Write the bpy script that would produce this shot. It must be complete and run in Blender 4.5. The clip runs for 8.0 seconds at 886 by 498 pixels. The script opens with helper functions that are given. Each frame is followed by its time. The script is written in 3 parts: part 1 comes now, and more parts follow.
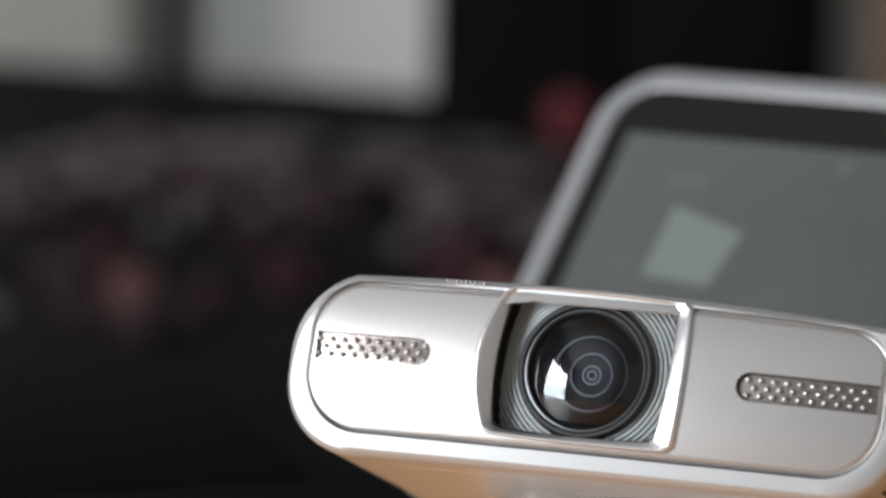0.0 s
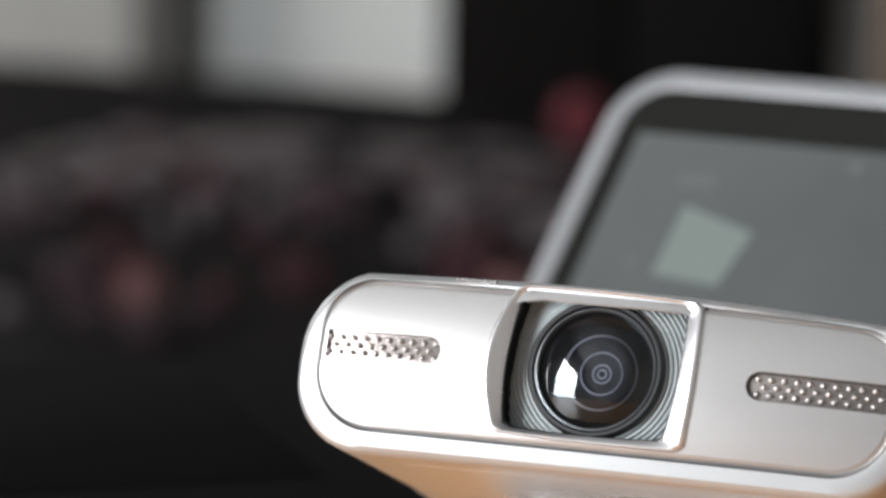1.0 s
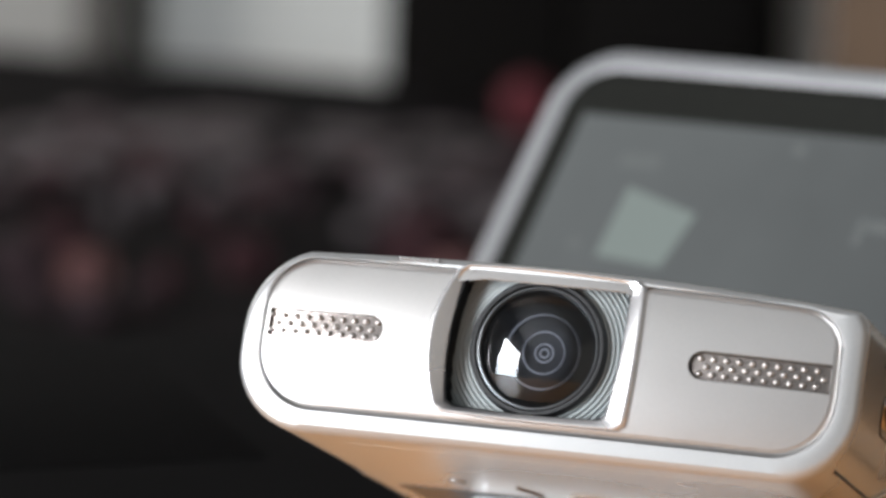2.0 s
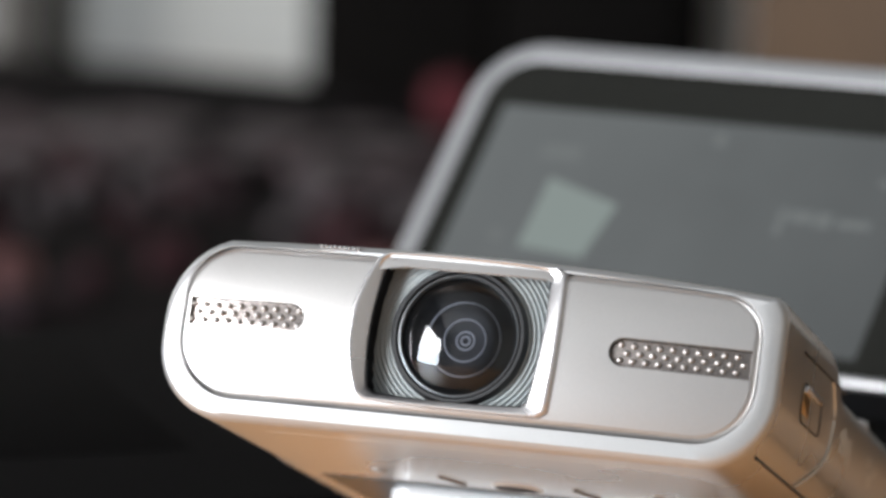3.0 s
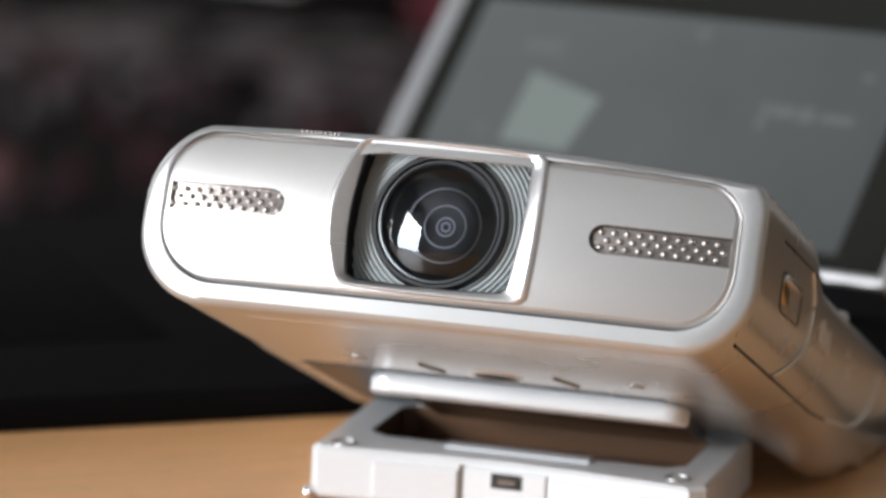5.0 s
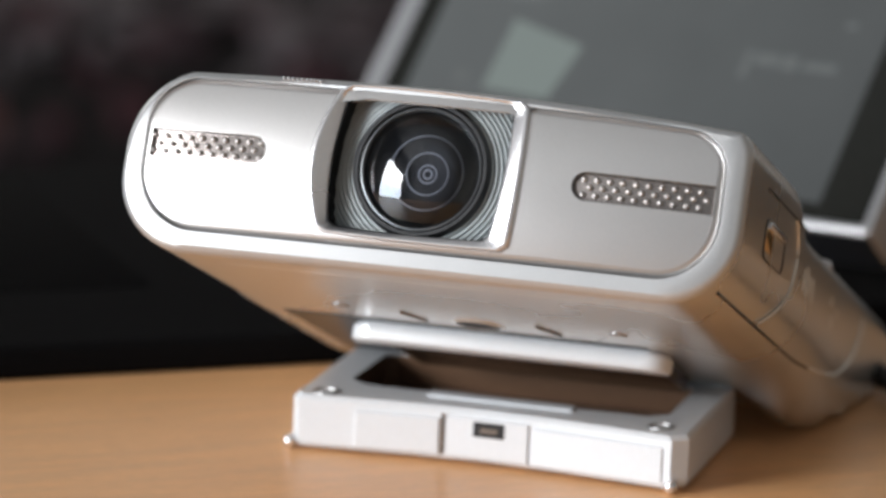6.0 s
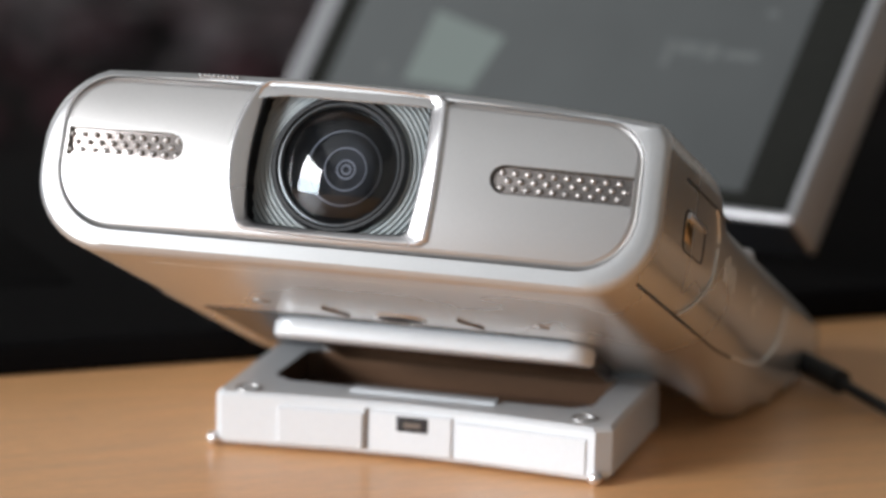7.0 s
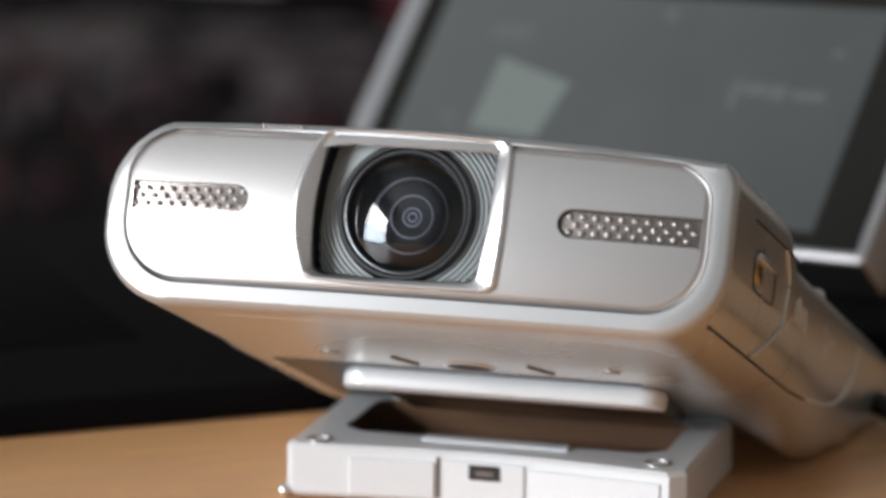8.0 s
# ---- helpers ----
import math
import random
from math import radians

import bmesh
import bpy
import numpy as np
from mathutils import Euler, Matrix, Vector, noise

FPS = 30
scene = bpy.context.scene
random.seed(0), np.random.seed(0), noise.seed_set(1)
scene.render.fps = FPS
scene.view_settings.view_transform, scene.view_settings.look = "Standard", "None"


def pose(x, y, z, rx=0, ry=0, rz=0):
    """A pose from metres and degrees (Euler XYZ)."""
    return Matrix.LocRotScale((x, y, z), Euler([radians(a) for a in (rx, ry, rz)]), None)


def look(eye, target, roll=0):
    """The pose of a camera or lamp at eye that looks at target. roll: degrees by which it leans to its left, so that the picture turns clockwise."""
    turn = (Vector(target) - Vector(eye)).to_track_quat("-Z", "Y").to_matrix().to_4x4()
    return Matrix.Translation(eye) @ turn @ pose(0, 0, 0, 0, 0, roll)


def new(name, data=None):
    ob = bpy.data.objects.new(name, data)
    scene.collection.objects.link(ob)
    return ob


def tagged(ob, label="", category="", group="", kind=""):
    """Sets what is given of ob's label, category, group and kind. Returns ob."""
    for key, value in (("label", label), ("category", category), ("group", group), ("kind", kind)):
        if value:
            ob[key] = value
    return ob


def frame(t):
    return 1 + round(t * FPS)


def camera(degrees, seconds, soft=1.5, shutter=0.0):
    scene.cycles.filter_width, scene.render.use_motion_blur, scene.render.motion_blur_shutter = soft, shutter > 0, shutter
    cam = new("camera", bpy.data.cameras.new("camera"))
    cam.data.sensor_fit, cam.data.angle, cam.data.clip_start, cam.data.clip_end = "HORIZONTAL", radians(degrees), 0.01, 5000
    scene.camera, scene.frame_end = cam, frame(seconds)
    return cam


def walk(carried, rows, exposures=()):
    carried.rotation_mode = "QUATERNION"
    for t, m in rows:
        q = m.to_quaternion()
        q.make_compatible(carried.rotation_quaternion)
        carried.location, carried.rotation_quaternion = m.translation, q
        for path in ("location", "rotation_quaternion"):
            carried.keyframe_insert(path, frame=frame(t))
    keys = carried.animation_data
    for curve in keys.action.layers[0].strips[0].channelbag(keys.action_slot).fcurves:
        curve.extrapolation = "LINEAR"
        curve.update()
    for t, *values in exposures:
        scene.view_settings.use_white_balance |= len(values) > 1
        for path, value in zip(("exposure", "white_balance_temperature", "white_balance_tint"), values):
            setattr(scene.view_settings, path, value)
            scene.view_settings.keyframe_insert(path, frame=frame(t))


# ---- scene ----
U = 0.0127  # metres per drawing unit of the small things on the desk

# ---- camera and its way ----
cam = camera(11.944, 8.0, soft=3.0, shutter=0.5)
cam.data.dof.use_dof = True
cam.data.dof.focus_distance = 48.0 * U
cam.data.dof.aperture_fstop = 17.5

ROWS = [  # seconds, place in drawing units, degrees of yaw, pitch and roll
    (0, 13.023, -48.131, 14.427, 18.137, -10.579, 1.420),
    (0.5, 12.974, -48.040, 14.414, 18.342, -10.576, 1.357),
    (1, 13.015, -48.158, 14.407, 18.261, -10.574, 1.552),
    (2.3, 13.097, -48.104, 14.283, 17.168, -10.759, 1.849),
    (2.5, 13.136, -48.141, 14.295, 16.903, -10.748, 1.818),
    (3, 13.139, -48.188, 14.169, 16.501, -10.675, 1.835),
    (3.5, 13.121, -48.215, 14.069, 16.310, -10.847, 1.942),
    (4, 13.192, -48.330, 13.953, 16.253, -11.493, 2.325),
    (4.2, 13.248, -48.362, 13.932, 16.339, -11.655, 2.287),
    (5.3, 13.226, -48.120, 13.860, 16.262, -11.945, 2.340),
    (5.5, 13.223, -48.086, 13.854, 16.255, -12.075, 2.332),
    (6, 13.178, -48.002, 13.774, 16.006, -12.488, 2.391),
    (6.5, 13.327, -47.847, 13.814, 15.701, -12.584, 2.140),
    (7, 13.371, -47.807, 13.848, 15.179, -12.643, 1.766),
    (7.5, 13.303, -47.612, 13.759, 15.381, -12.505, 1.415),
    (8, 13.321, -47.530, 13.711, 16.164, -11.940, 0.371),
]
walk(cam, [(t, pose(x * U, y * U, z * U, 90 + p, 0, w) @ pose(0, 0, 0, 0, 0, r)) for t, x, y, z, w, p, r in ROWS],
     [(0, -0.08), (0.5, 0.06), (1, 0.25), (2.5, 0.25), (4, 0.17), (5.5, 0.0), (6.5, -0.05), (7.5, -0.05), (8, -0.15)])

# ---- light ----
world = bpy.data.worlds.new("sky")
scene.world = world
world.use_nodes = True
wn = world.node_tree.nodes
sky = wn.new("ShaderNodeTexSky")
sky.sky_type, sky.sun_disc = "NISHITA", False
sky.sun_elevation, sky.sun_rotation = radians(38), radians(200)
world.node_tree.links.new(sky.outputs[0], wn["Background"].inputs[0])
wn["Background"].inputs[1].default_value = 0.12
sun_data = bpy.data.lights.new("sun", "SUN")
sun_data.energy, sun_data.angle, sun_data.color = 2.0, radians(0.5), (1, 0.95, 0.88)
sun = new("sun", sun_data)
sun.matrix_world = look((3, 6, 5), (0, 0, 0))


def area_light(name, centre, towards, width, height, power, colour):
    data = bpy.data.lights.new(name, "AREA")
    data.shape, data.size, data.size_y, data.energy, data.color = "RECTANGLE", width, height, power, colour
    ob = new(name, data)
    ob.matrix_world = look(centre, towards)
    return ob


area_light("window_daylight", (-1.64, -1.88, 0.72), (0, -1.88, 0.72), 1.54, 0.70, 122, (0.95, 0.97, 1.0))
area_light("window_daylight", (-1.64, -1.88, 0.06), (0, -1.88, 0.06), 1.54, 0.58, 70, (0.76, 0.88, 1.0))
# unseen fill lamp in the north opening, added to brighten the wall behind the bed
area_light("window_daylight", (-1.64, 1.5, 0.3), (0, 1.5, 0.3), 0.6, 0.9, 8.5, (1.0, 0.97, 0.93))


# ---- materials ----
def material(name, base, rough=0.5, metal=0.0, grain=0.0, size=200.0, tint=0.0, stretch=(1, 1, 1), coat=0.0, stain=12.0, spec=0.5):
    """A surface with fine relief, slow colour variation and uneven gloss."""
    mat = bpy.data.materials.new(name)
    mat.use_nodes = True
    nodes, links = mat.node_tree.nodes, mat.node_tree.links
    b = nodes["Principled BSDF"]
    b.inputs["Metallic"].default_value = metal
    b.inputs["Coat Weight"].default_value = coat
    b.inputs["Specular IOR Level"].default_value = spec
    b.inputs["Coat Roughness"].default_value = 0.1
    where = nodes.new("ShaderNodeTexCoord")
    mapping = nodes.new("ShaderNodeMapping")
    mapping.inputs["Scale"].default_value = stretch
    links.new(where.outputs["Object"], mapping.inputs[0])
    fine = nodes.new("ShaderNodeTexNoise")
    fine.inputs["Scale"].default_value, fine.inputs["Detail"].default_value = size, 4
    links.new(mapping.outputs[0], fine.inputs["Vector"])
    slow = nodes.new("ShaderNodeTexNoise")
    slow.inputs["Scale"].default_value, slow.inputs["Detail"].default_value = stain, 5
    links.new(mapping.outputs[0], slow.inputs["Vector"])
    both = nodes.new("ShaderNodeMath")
    both.operation = "ADD"
    links.new(fine.outputs[0], both.inputs[0])
    links.new(slow.outputs[0], both.inputs[1])
    ramp = nodes.new("ShaderNodeValToRGB")
    ramp.color_ramp.elements[0].position, ramp.color_ramp.elements[1].position = 0.35, 0.65
    half = nodes.new("ShaderNodeMath")
    half.operation = "MULTIPLY"
    half.inputs[1].default_value = 0.5
    links.new(both.outputs[0], half.inputs[0])
    links.new(half.outputs[0], ramp.inputs[0])
    for e, k in zip(ramp.color_ramp.elements, (1 - tint, 1 + tint)):
        e.color = (*[min(1, c * k) for c in base], 1)
    links.new(ramp.outputs[0], b.inputs["Base Color"])
    gloss = nodes.new("ShaderNodeMapRange")
    gloss.inputs[3].default_value, gloss.inputs[4].default_value = rough * 0.8, min(1, rough * 1.2)
    links.new(slow.outputs[0], gloss.inputs[0])
    links.new(gloss.outputs[0], b.inputs["Roughness"])
    if grain:
        bump = nodes.new("ShaderNodeBump")
        bump.inputs["Strength"].default_value, bump.inputs["Distance"].default_value = grain, 0.0004
        links.new(fine.outputs[0], bump.inputs["Height"])
        links.new(bump.outputs[0], b.inputs["Normal"])
    return mat


def glass_material(name, colour=(1, 1, 1), rough=0.02, ior=1.6, haze=0.0):
    mat = bpy.data.materials.new(name)
    mat.use_nodes = True
    nodes, links = mat.node_tree.nodes, mat.node_tree.links
    out = nodes["Material Output"]
    nodes.remove(nodes["Principled BSDF"])
    clear, shine, mix, f = (nodes.new("ShaderNode" + k) for k in ("BsdfTransparent", "BsdfGlossy", "MixShader", "Fresnel"))
    clear.inputs[0].default_value = (*colour, 1)
    shine.inputs["Roughness"].default_value = rough
    f.inputs[0].default_value = ior
    links.new(f.outputs[0], mix.inputs[0])
    links.new(clear.outputs[0], mix.inputs[1])
    links.new(shine.outputs[0], mix.inputs[2])
    if haze:
        dust, veil, speck, ramp = (nodes.new("ShaderNode" + k) for k in ("BsdfDiffuse", "MixShader", "TexNoise", "MapRange"))
        where = nodes.new("ShaderNodeTexCoord")
        links.new(where.outputs["Object"], speck.inputs["Vector"])
        speck.inputs["Scale"].default_value, speck.inputs["Detail"].default_value = 4000, 6
        ramp.inputs[1].default_value, ramp.inputs[2].default_value, ramp.inputs[4].default_value = 0.35, 0.85, haze
        dust.inputs[0].default_value = (0.7, 0.72, 0.75, 1)
        for a, b in ((speck.outputs[0], ramp.inputs[0]), (ramp.outputs[0], veil.inputs[0]), (mix.outputs[0], veil.inputs[1]), (dust.outputs[0], veil.inputs[2])):
            links.new(a, b)
        mix = veil
    links.new(mix.outputs[0], out.inputs[0])
    return mat


def add_glare(mat, share, rough):
    """Mixes in a share of wide gloss, as a glare round the reflections."""
    nodes, links = mat.node_tree.nodes, mat.node_tree.links
    sharp = next(n for n in nodes if n.type == "BSDF_GLOSSY")
    target = sharp.outputs[0].links[0].to_socket
    wide, mix = nodes.new("ShaderNodeBsdfGlossy"), nodes.new("ShaderNodeMixShader")
    wide.inputs["Roughness"].default_value, mix.inputs[0].default_value = rough, share
    links.new(sharp.outputs[0], mix.inputs[1])
    links.new(wide.outputs[0], mix.inputs[2])
    links.new(mix.outputs[0], target)


def screen_material(name, colour, strength):
    mat = material(name, (0.02, 0.02, 0.02), 0.15)
    b = mat.node_tree.nodes["Principled BSDF"]
    b.inputs["Emission Color"].default_value = (*colour, 1)
    b.inputs["Emission Strength"].default_value = strength
    return mat


SILVER = material("silver_paint", (0.61, 0.595, 0.57), 0.28, 0.75, 0.05, 2500, 0.04, coat=0.05)
RIM = material("pearl_silver_rim", (0.57, 0.567, 0.563), 0.34, 0.7, 0.03, 2500, 0.03)
PANEL = material("satin_silver_panel", (0.57, 0.547, 0.532), 0.33, 0.9, 0.0, 3000, 0.03, stretch=(1, 1, 1))
CHROME = material("polished_silver", (0.72, 0.70, 0.70), 0.27, 0.85, 0.02, 900, 0.03)
DARK = material("black_plastic", (0.012, 0.012, 0.013), 0.4, 0, 0.1, 900, 0.1)
RECESS_SHADE = material("recess_shade_grey", (0.028, 0.028, 0.031), 0.35, 0.1, 0.05, 900, 0.1)
BORE = material("matt_black_bore", (0.004, 0.004, 0.005), 0.6, 0, 0.05, 900, 0.1, spec=0.15)
RING = material("dark_grey_ring", (0.13, 0.135, 0.14), 0.35, 0.5, 0.05, 900, 0.1)
INNER = material("pale_lens_edge", (0.26, 0.26, 0.27), 0.35, 0.6, 0.02, 900, 0.1)
RIDGE = material("grey_ridged_plastic", (0.38, 0.405, 0.405), 0.42, 0.2, 0.05, 1500, 0.08)
GROOVE = material("brown_grey_gap_plastic", (0.15, 0.115, 0.09), 0.6, 0, 0.1, 900, 0.1)
MESH = material("perforated_metal", (0.36, 0.32, 0.30), 0.26, 0.95, 0.1, 1200, 0.1)
DULL = material("dull_steel", (0.42, 0.41, 0.40), 0.45, 0.9, 0.05, 900, 0.1)
STUD = material("steel_stud", (0.47, 0.44, 0.42), 0.36, 1.0, 0.02, 900, 0.05)
SOCKET = material("socket_shell", (0.05, 0.035, 0.025), 0.3, 0.5, 0.02, 900, 0.1)
GOLD = material("gold_contact", (0.72, 0.45, 0.16), 0.25, 1.0, 0.05, 900, 0.1)
STAND = material("white_silver_plastic", (0.66, 0.675, 0.69), 0.34, 0.1, 0.05, 1800, 0.03, coat=0.2)
# the desk's brown reflection is put into the colours of cover and tray
COVER = material("reflected_brown_gloss", (0.05, 0.028, 0.017), 0.22, 0.0, 0.05, 900, 0.1)
TRAY = material("reflected_brown_tray", (0.13, 0.072, 0.042), 0.3, 0.0, 0.05, 900, 0.1)
PHONE = material("silver_phone_shell", (0.42, 0.415, 0.42), 0.37, 0.6, 0.05, 1500, 0.04)
FRONT = material("black_phone_glass", (0.016, 0.016, 0.014), 0.2, 0, 0.0, 500, 0.1, spec=0.12)
DISPLAY = screen_material("lit_display", (0.55, 0.60, 0.61), 0.125)


def fade(mat, left, right):
    """A reflection's fall-off across the glass, put into the display's glow."""
    nodes, links = mat.node_tree.nodes, mat.node_tree.links
    where, split, ramp, cloud = (nodes.new("ShaderNode" + k) for k in ("TexCoord", "SeparateXYZ", "MapRange", "TexNoise"))
    links.new(where.outputs["Object"], split.inputs[0])
    links.new(where.outputs["Object"], cloud.inputs["Vector"])
    cloud.inputs["Scale"].default_value = 45
    ramp.inputs[1].default_value, ramp.inputs[2].default_value, ramp.inputs[3].default_value, ramp.inputs[4].default_value = -8.4 * U, -1 * U, left, right
    add = nodes.new("ShaderNodeMath")
    add.operation, add.inputs[1].default_value = "MULTIPLY_ADD", 0.05
    links.new(split.outputs[0], ramp.inputs[0])
    links.new(cloud.outputs[0], add.inputs[0])
    links.new(ramp.outputs[0], add.inputs[2])
    links.new(add.outputs[0], nodes["Principled BSDF"].inputs["Emission Strength"])


fade(DISPLAY, 0.155, 0.085)
REFLECTED_PATCH = screen_material("lit_reflected_patch", (0.62, 0.74, 0.70), 0.29)
MARK = screen_material("lit_marks", (0.55, 0.60, 0.60), 0.20)
SLEEVE = material("black_fabric", (0.004, 0.0036, 0.0038), 0.9, 0, 0.5, 1400, 0.3, spec=0.04)
CABLE = material("black_rubber", (0.014, 0.014, 0.014), 0.5, 0, 0.1, 900, 0.1)
PRINT = material("pale_print", (0.82, 0.78, 0.70), 0.5, 0.3, 0.0, 500, 0.05)
LINE = material("pale_seam", (0.85, 0.80, 0.72), 0.35, 0.4, 0.0, 500, 0.05)
WALL = material("pale_plaster", (0.80, 0.80, 0.77), 0.9, 0, 0.3, 60, 0.05, stain=3)
DIMMED_WALL = material("warm_grey_dimming", (0.46, 0.45, 0.43), 0.8, 0, 0.3, 60, 0.06, stain=3)
# unseen east wall; its tone sets the bounced fill on the projector's right flank
EAST = material("flank_fill_plaster", (0.20, 0.185, 0.165), 0.9, 0, 0.3, 60, 0.05, stain=3)
# unseen walls and ceiling, kept dark so that little light bounces back
DIM = material("low_bounce_grey", (0.16, 0.155, 0.15), 0.9, 0, 0.3, 60, 0.1, stain=3)
CEILING = material("grey_plaster", (0.22, 0.22, 0.215), 0.9, 0, 0.3, 60, 0.04, stain=3)
FLOOR = material("dark_floor_boards", (0.06, 0.045, 0.035), 0.5, 0, 0.3, 40, 0.25, stretch=(1, 8, 1), stain=4)
GREYPOST = material("grey_brown_wood", (0.11, 0.10, 0.09), 0.6, 0, 0.3, 80, 0.25, stain=6)
POST = material("dark_stained_wood", (0.035, 0.03, 0.028), 0.6, 0, 0.3, 80, 0.25, stain=6)
CABINET = material("black_lacquer", (0.0055, 0.0045, 0.004), 0.7, 0, 0.2, 80, 0.2, spec=0.06)
BROWN = material("brown_wood", (0.16, 0.09, 0.045), 0.55, 0, 0.3, 60, 0.25, stretch=(8, 8, 1))
SPREAD = material("dark_bedspread", (0.0055, 0.004, 0.0045), 0.9, 0, 0.6, 60, 0.6, stain=18, spec=0.1)
PINK = material("dusty_pink_print", (0.20, 0.10, 0.098), 0.9, 0, 0.4, 90, 0.3, spec=0.1)
ROSE = material("dull_rose_print", (0.064, 0.028, 0.033), 0.9, 0, 0.4, 90, 0.3, spec=0.1)
PLUM = material("dull_plum_print", (0.040, 0.020, 0.025), 0.9, 0, 0.4, 90, 0.3)
ASH = material("grey_print", (0.125, 0.105, 0.11), 0.9, 0, 0.4, 90, 0.3)
RED = material("dark_red_fabric", (0.12, 0.016, 0.024), 0.9, 0, 0.5, 300, 0.2)
FRAME = material("white_window_paint", (0.8, 0.8, 0.78), 0.4, 0, 0.1, 60, 0.03)
LENS = glass_material("coated_lens_glass", (0.85, 0.88, 0.95), 0.03, 1.62, 0.012)
add_glare(LENS, 0.06, 0.2)
PANE = glass_material("window_glass", (1, 1, 1), 0.0, 1.45)


def wood_material():
    """Beech laminate: long fine grain along x, soft bands and a satin lacquer."""
    mat = material("beech_laminate", (0.76, 0.405, 0.18), 0.38, 0, 0.05, 260, 0.14, stretch=(1.2, 9, 9), coat=0.08, stain=30)
    return mat


WOOD = wood_material()


# ---- mesh helpers: shapes in drawing units ----
def part(name, bm, mat, parent=None, label="", smooth=True, scale=U, sharp=35):
    """Links a bmesh as one mesh object, under a thing or a part where one is given."""
    bmesh.ops.recalc_face_normals(bm, faces=bm.faces)
    for v in bm.verts:
        v.co *= scale
    for f in bm.faces:
        f.smooth = smooth
    for e in bm.edges:
        if len(e.link_faces) == 2 and e.calc_face_angle(0) > radians(sharp):
            e.smooth = False
    me = bpy.data.meshes.new(name)
    bm.to_mesh(me)
    bm.free()
    me.materials.append(mat)
    ob = new(name, me)
    ob.parent = parent
    if label:
        ob["label"] = label
    return ob


def empty(name, m, label, category, group="", kind=""):
    ob = new(name)
    ob.matrix_basis = m
    return tagged(ob, label, category, group, kind)


def placed(x, y, z, rx=0, ry=0, rz=0):
    return pose(x * U, y * U, z * U, rx, ry, rz)


def outline(x0, x1, z0, z1, radii, n=8):
    """A rounded rectangle, corners in the order top left, top right, bottom right, bottom left."""
    tl, tr, br, bl = radii
    pts = []
    for cx, cz, r, a in ((x0 + tl, z1 - tl, tl, 180), (x1 - tr, z1 - tr, tr, 90), (x1 - br, z0 + br, br, 0), (x0 + bl, z0 + bl, bl, -90)):
        for i in range(n + 1):
            t = radians(a - 90 * i / n)
            pts.append((cx + r * math.cos(t), cz + r * math.sin(t)))
    return pts


def dense(pts, n=10, k=14):
    """Adds points along the long upper and lower sides of a rounded rectangle."""
    out = []
    for i, p in enumerate(pts):
        out.append(p)
        if i in (n, 3 * n + 2):
            q = pts[i + 1]
            out += [(p[0] + (q[0] - p[0]) * j / k, p[1] + (q[1] - p[1]) * j / k) for j in range(1, k)]
    return out


def sagging(pts):
    """The upper edge of the front falls away towards the cable side."""
    return [(x, z - max(0, z) * 0.006 * max(0, x) ** 2) for x, z in pts]


def loft(loops, first=True, last=True, close=True):
    bm = bmesh.new()
    rows = [[bm.verts.new(p) for p in loop] for loop in loops]
    for a, b in zip(rows, rows[1:]):
        for i in range(len(a) if close else len(a) - 1):
            j = (i + 1) % len(a)
            bm.faces.new((a[i], a[j], b[j], b[i]))
    if first:
        bm.faces.new(rows[0])
    if last:
        bm.faces.new(rows[-1])
    return bm


def box(x0, x1, y0, y1, z0, z1, bevel=0.0, segments=2):
    bm = bmesh.new()
    bmesh.ops.create_cube(bm, size=1)
    for v in bm.verts:
        v.co = Vector(((x0 + x1) / 2 + v.co.x * (x1 - x0), (y0 + y1) / 2 + v.co.y * (y1 - y0), (z0 + z1) / 2 + v.co.z * (z1 - z0)))
    if bevel:
        bmesh.ops.bevel(bm, geom=bm.edges[:], offset=bevel, segments=segments, profile=0.6, affect="EDGES")
    return bm


def lathe(profile, cx=0.0, cz=0.0, steps=64):
    """Turns (radius, depth) pairs round an axis along y."""
    loops = [[(cx + r * math.cos(2 * math.pi * i / steps), d, cz + r * math.sin(2 * math.pi * i / steps)) for i in range(steps)] for r, d in profile]
    return loft(loops, False, False)


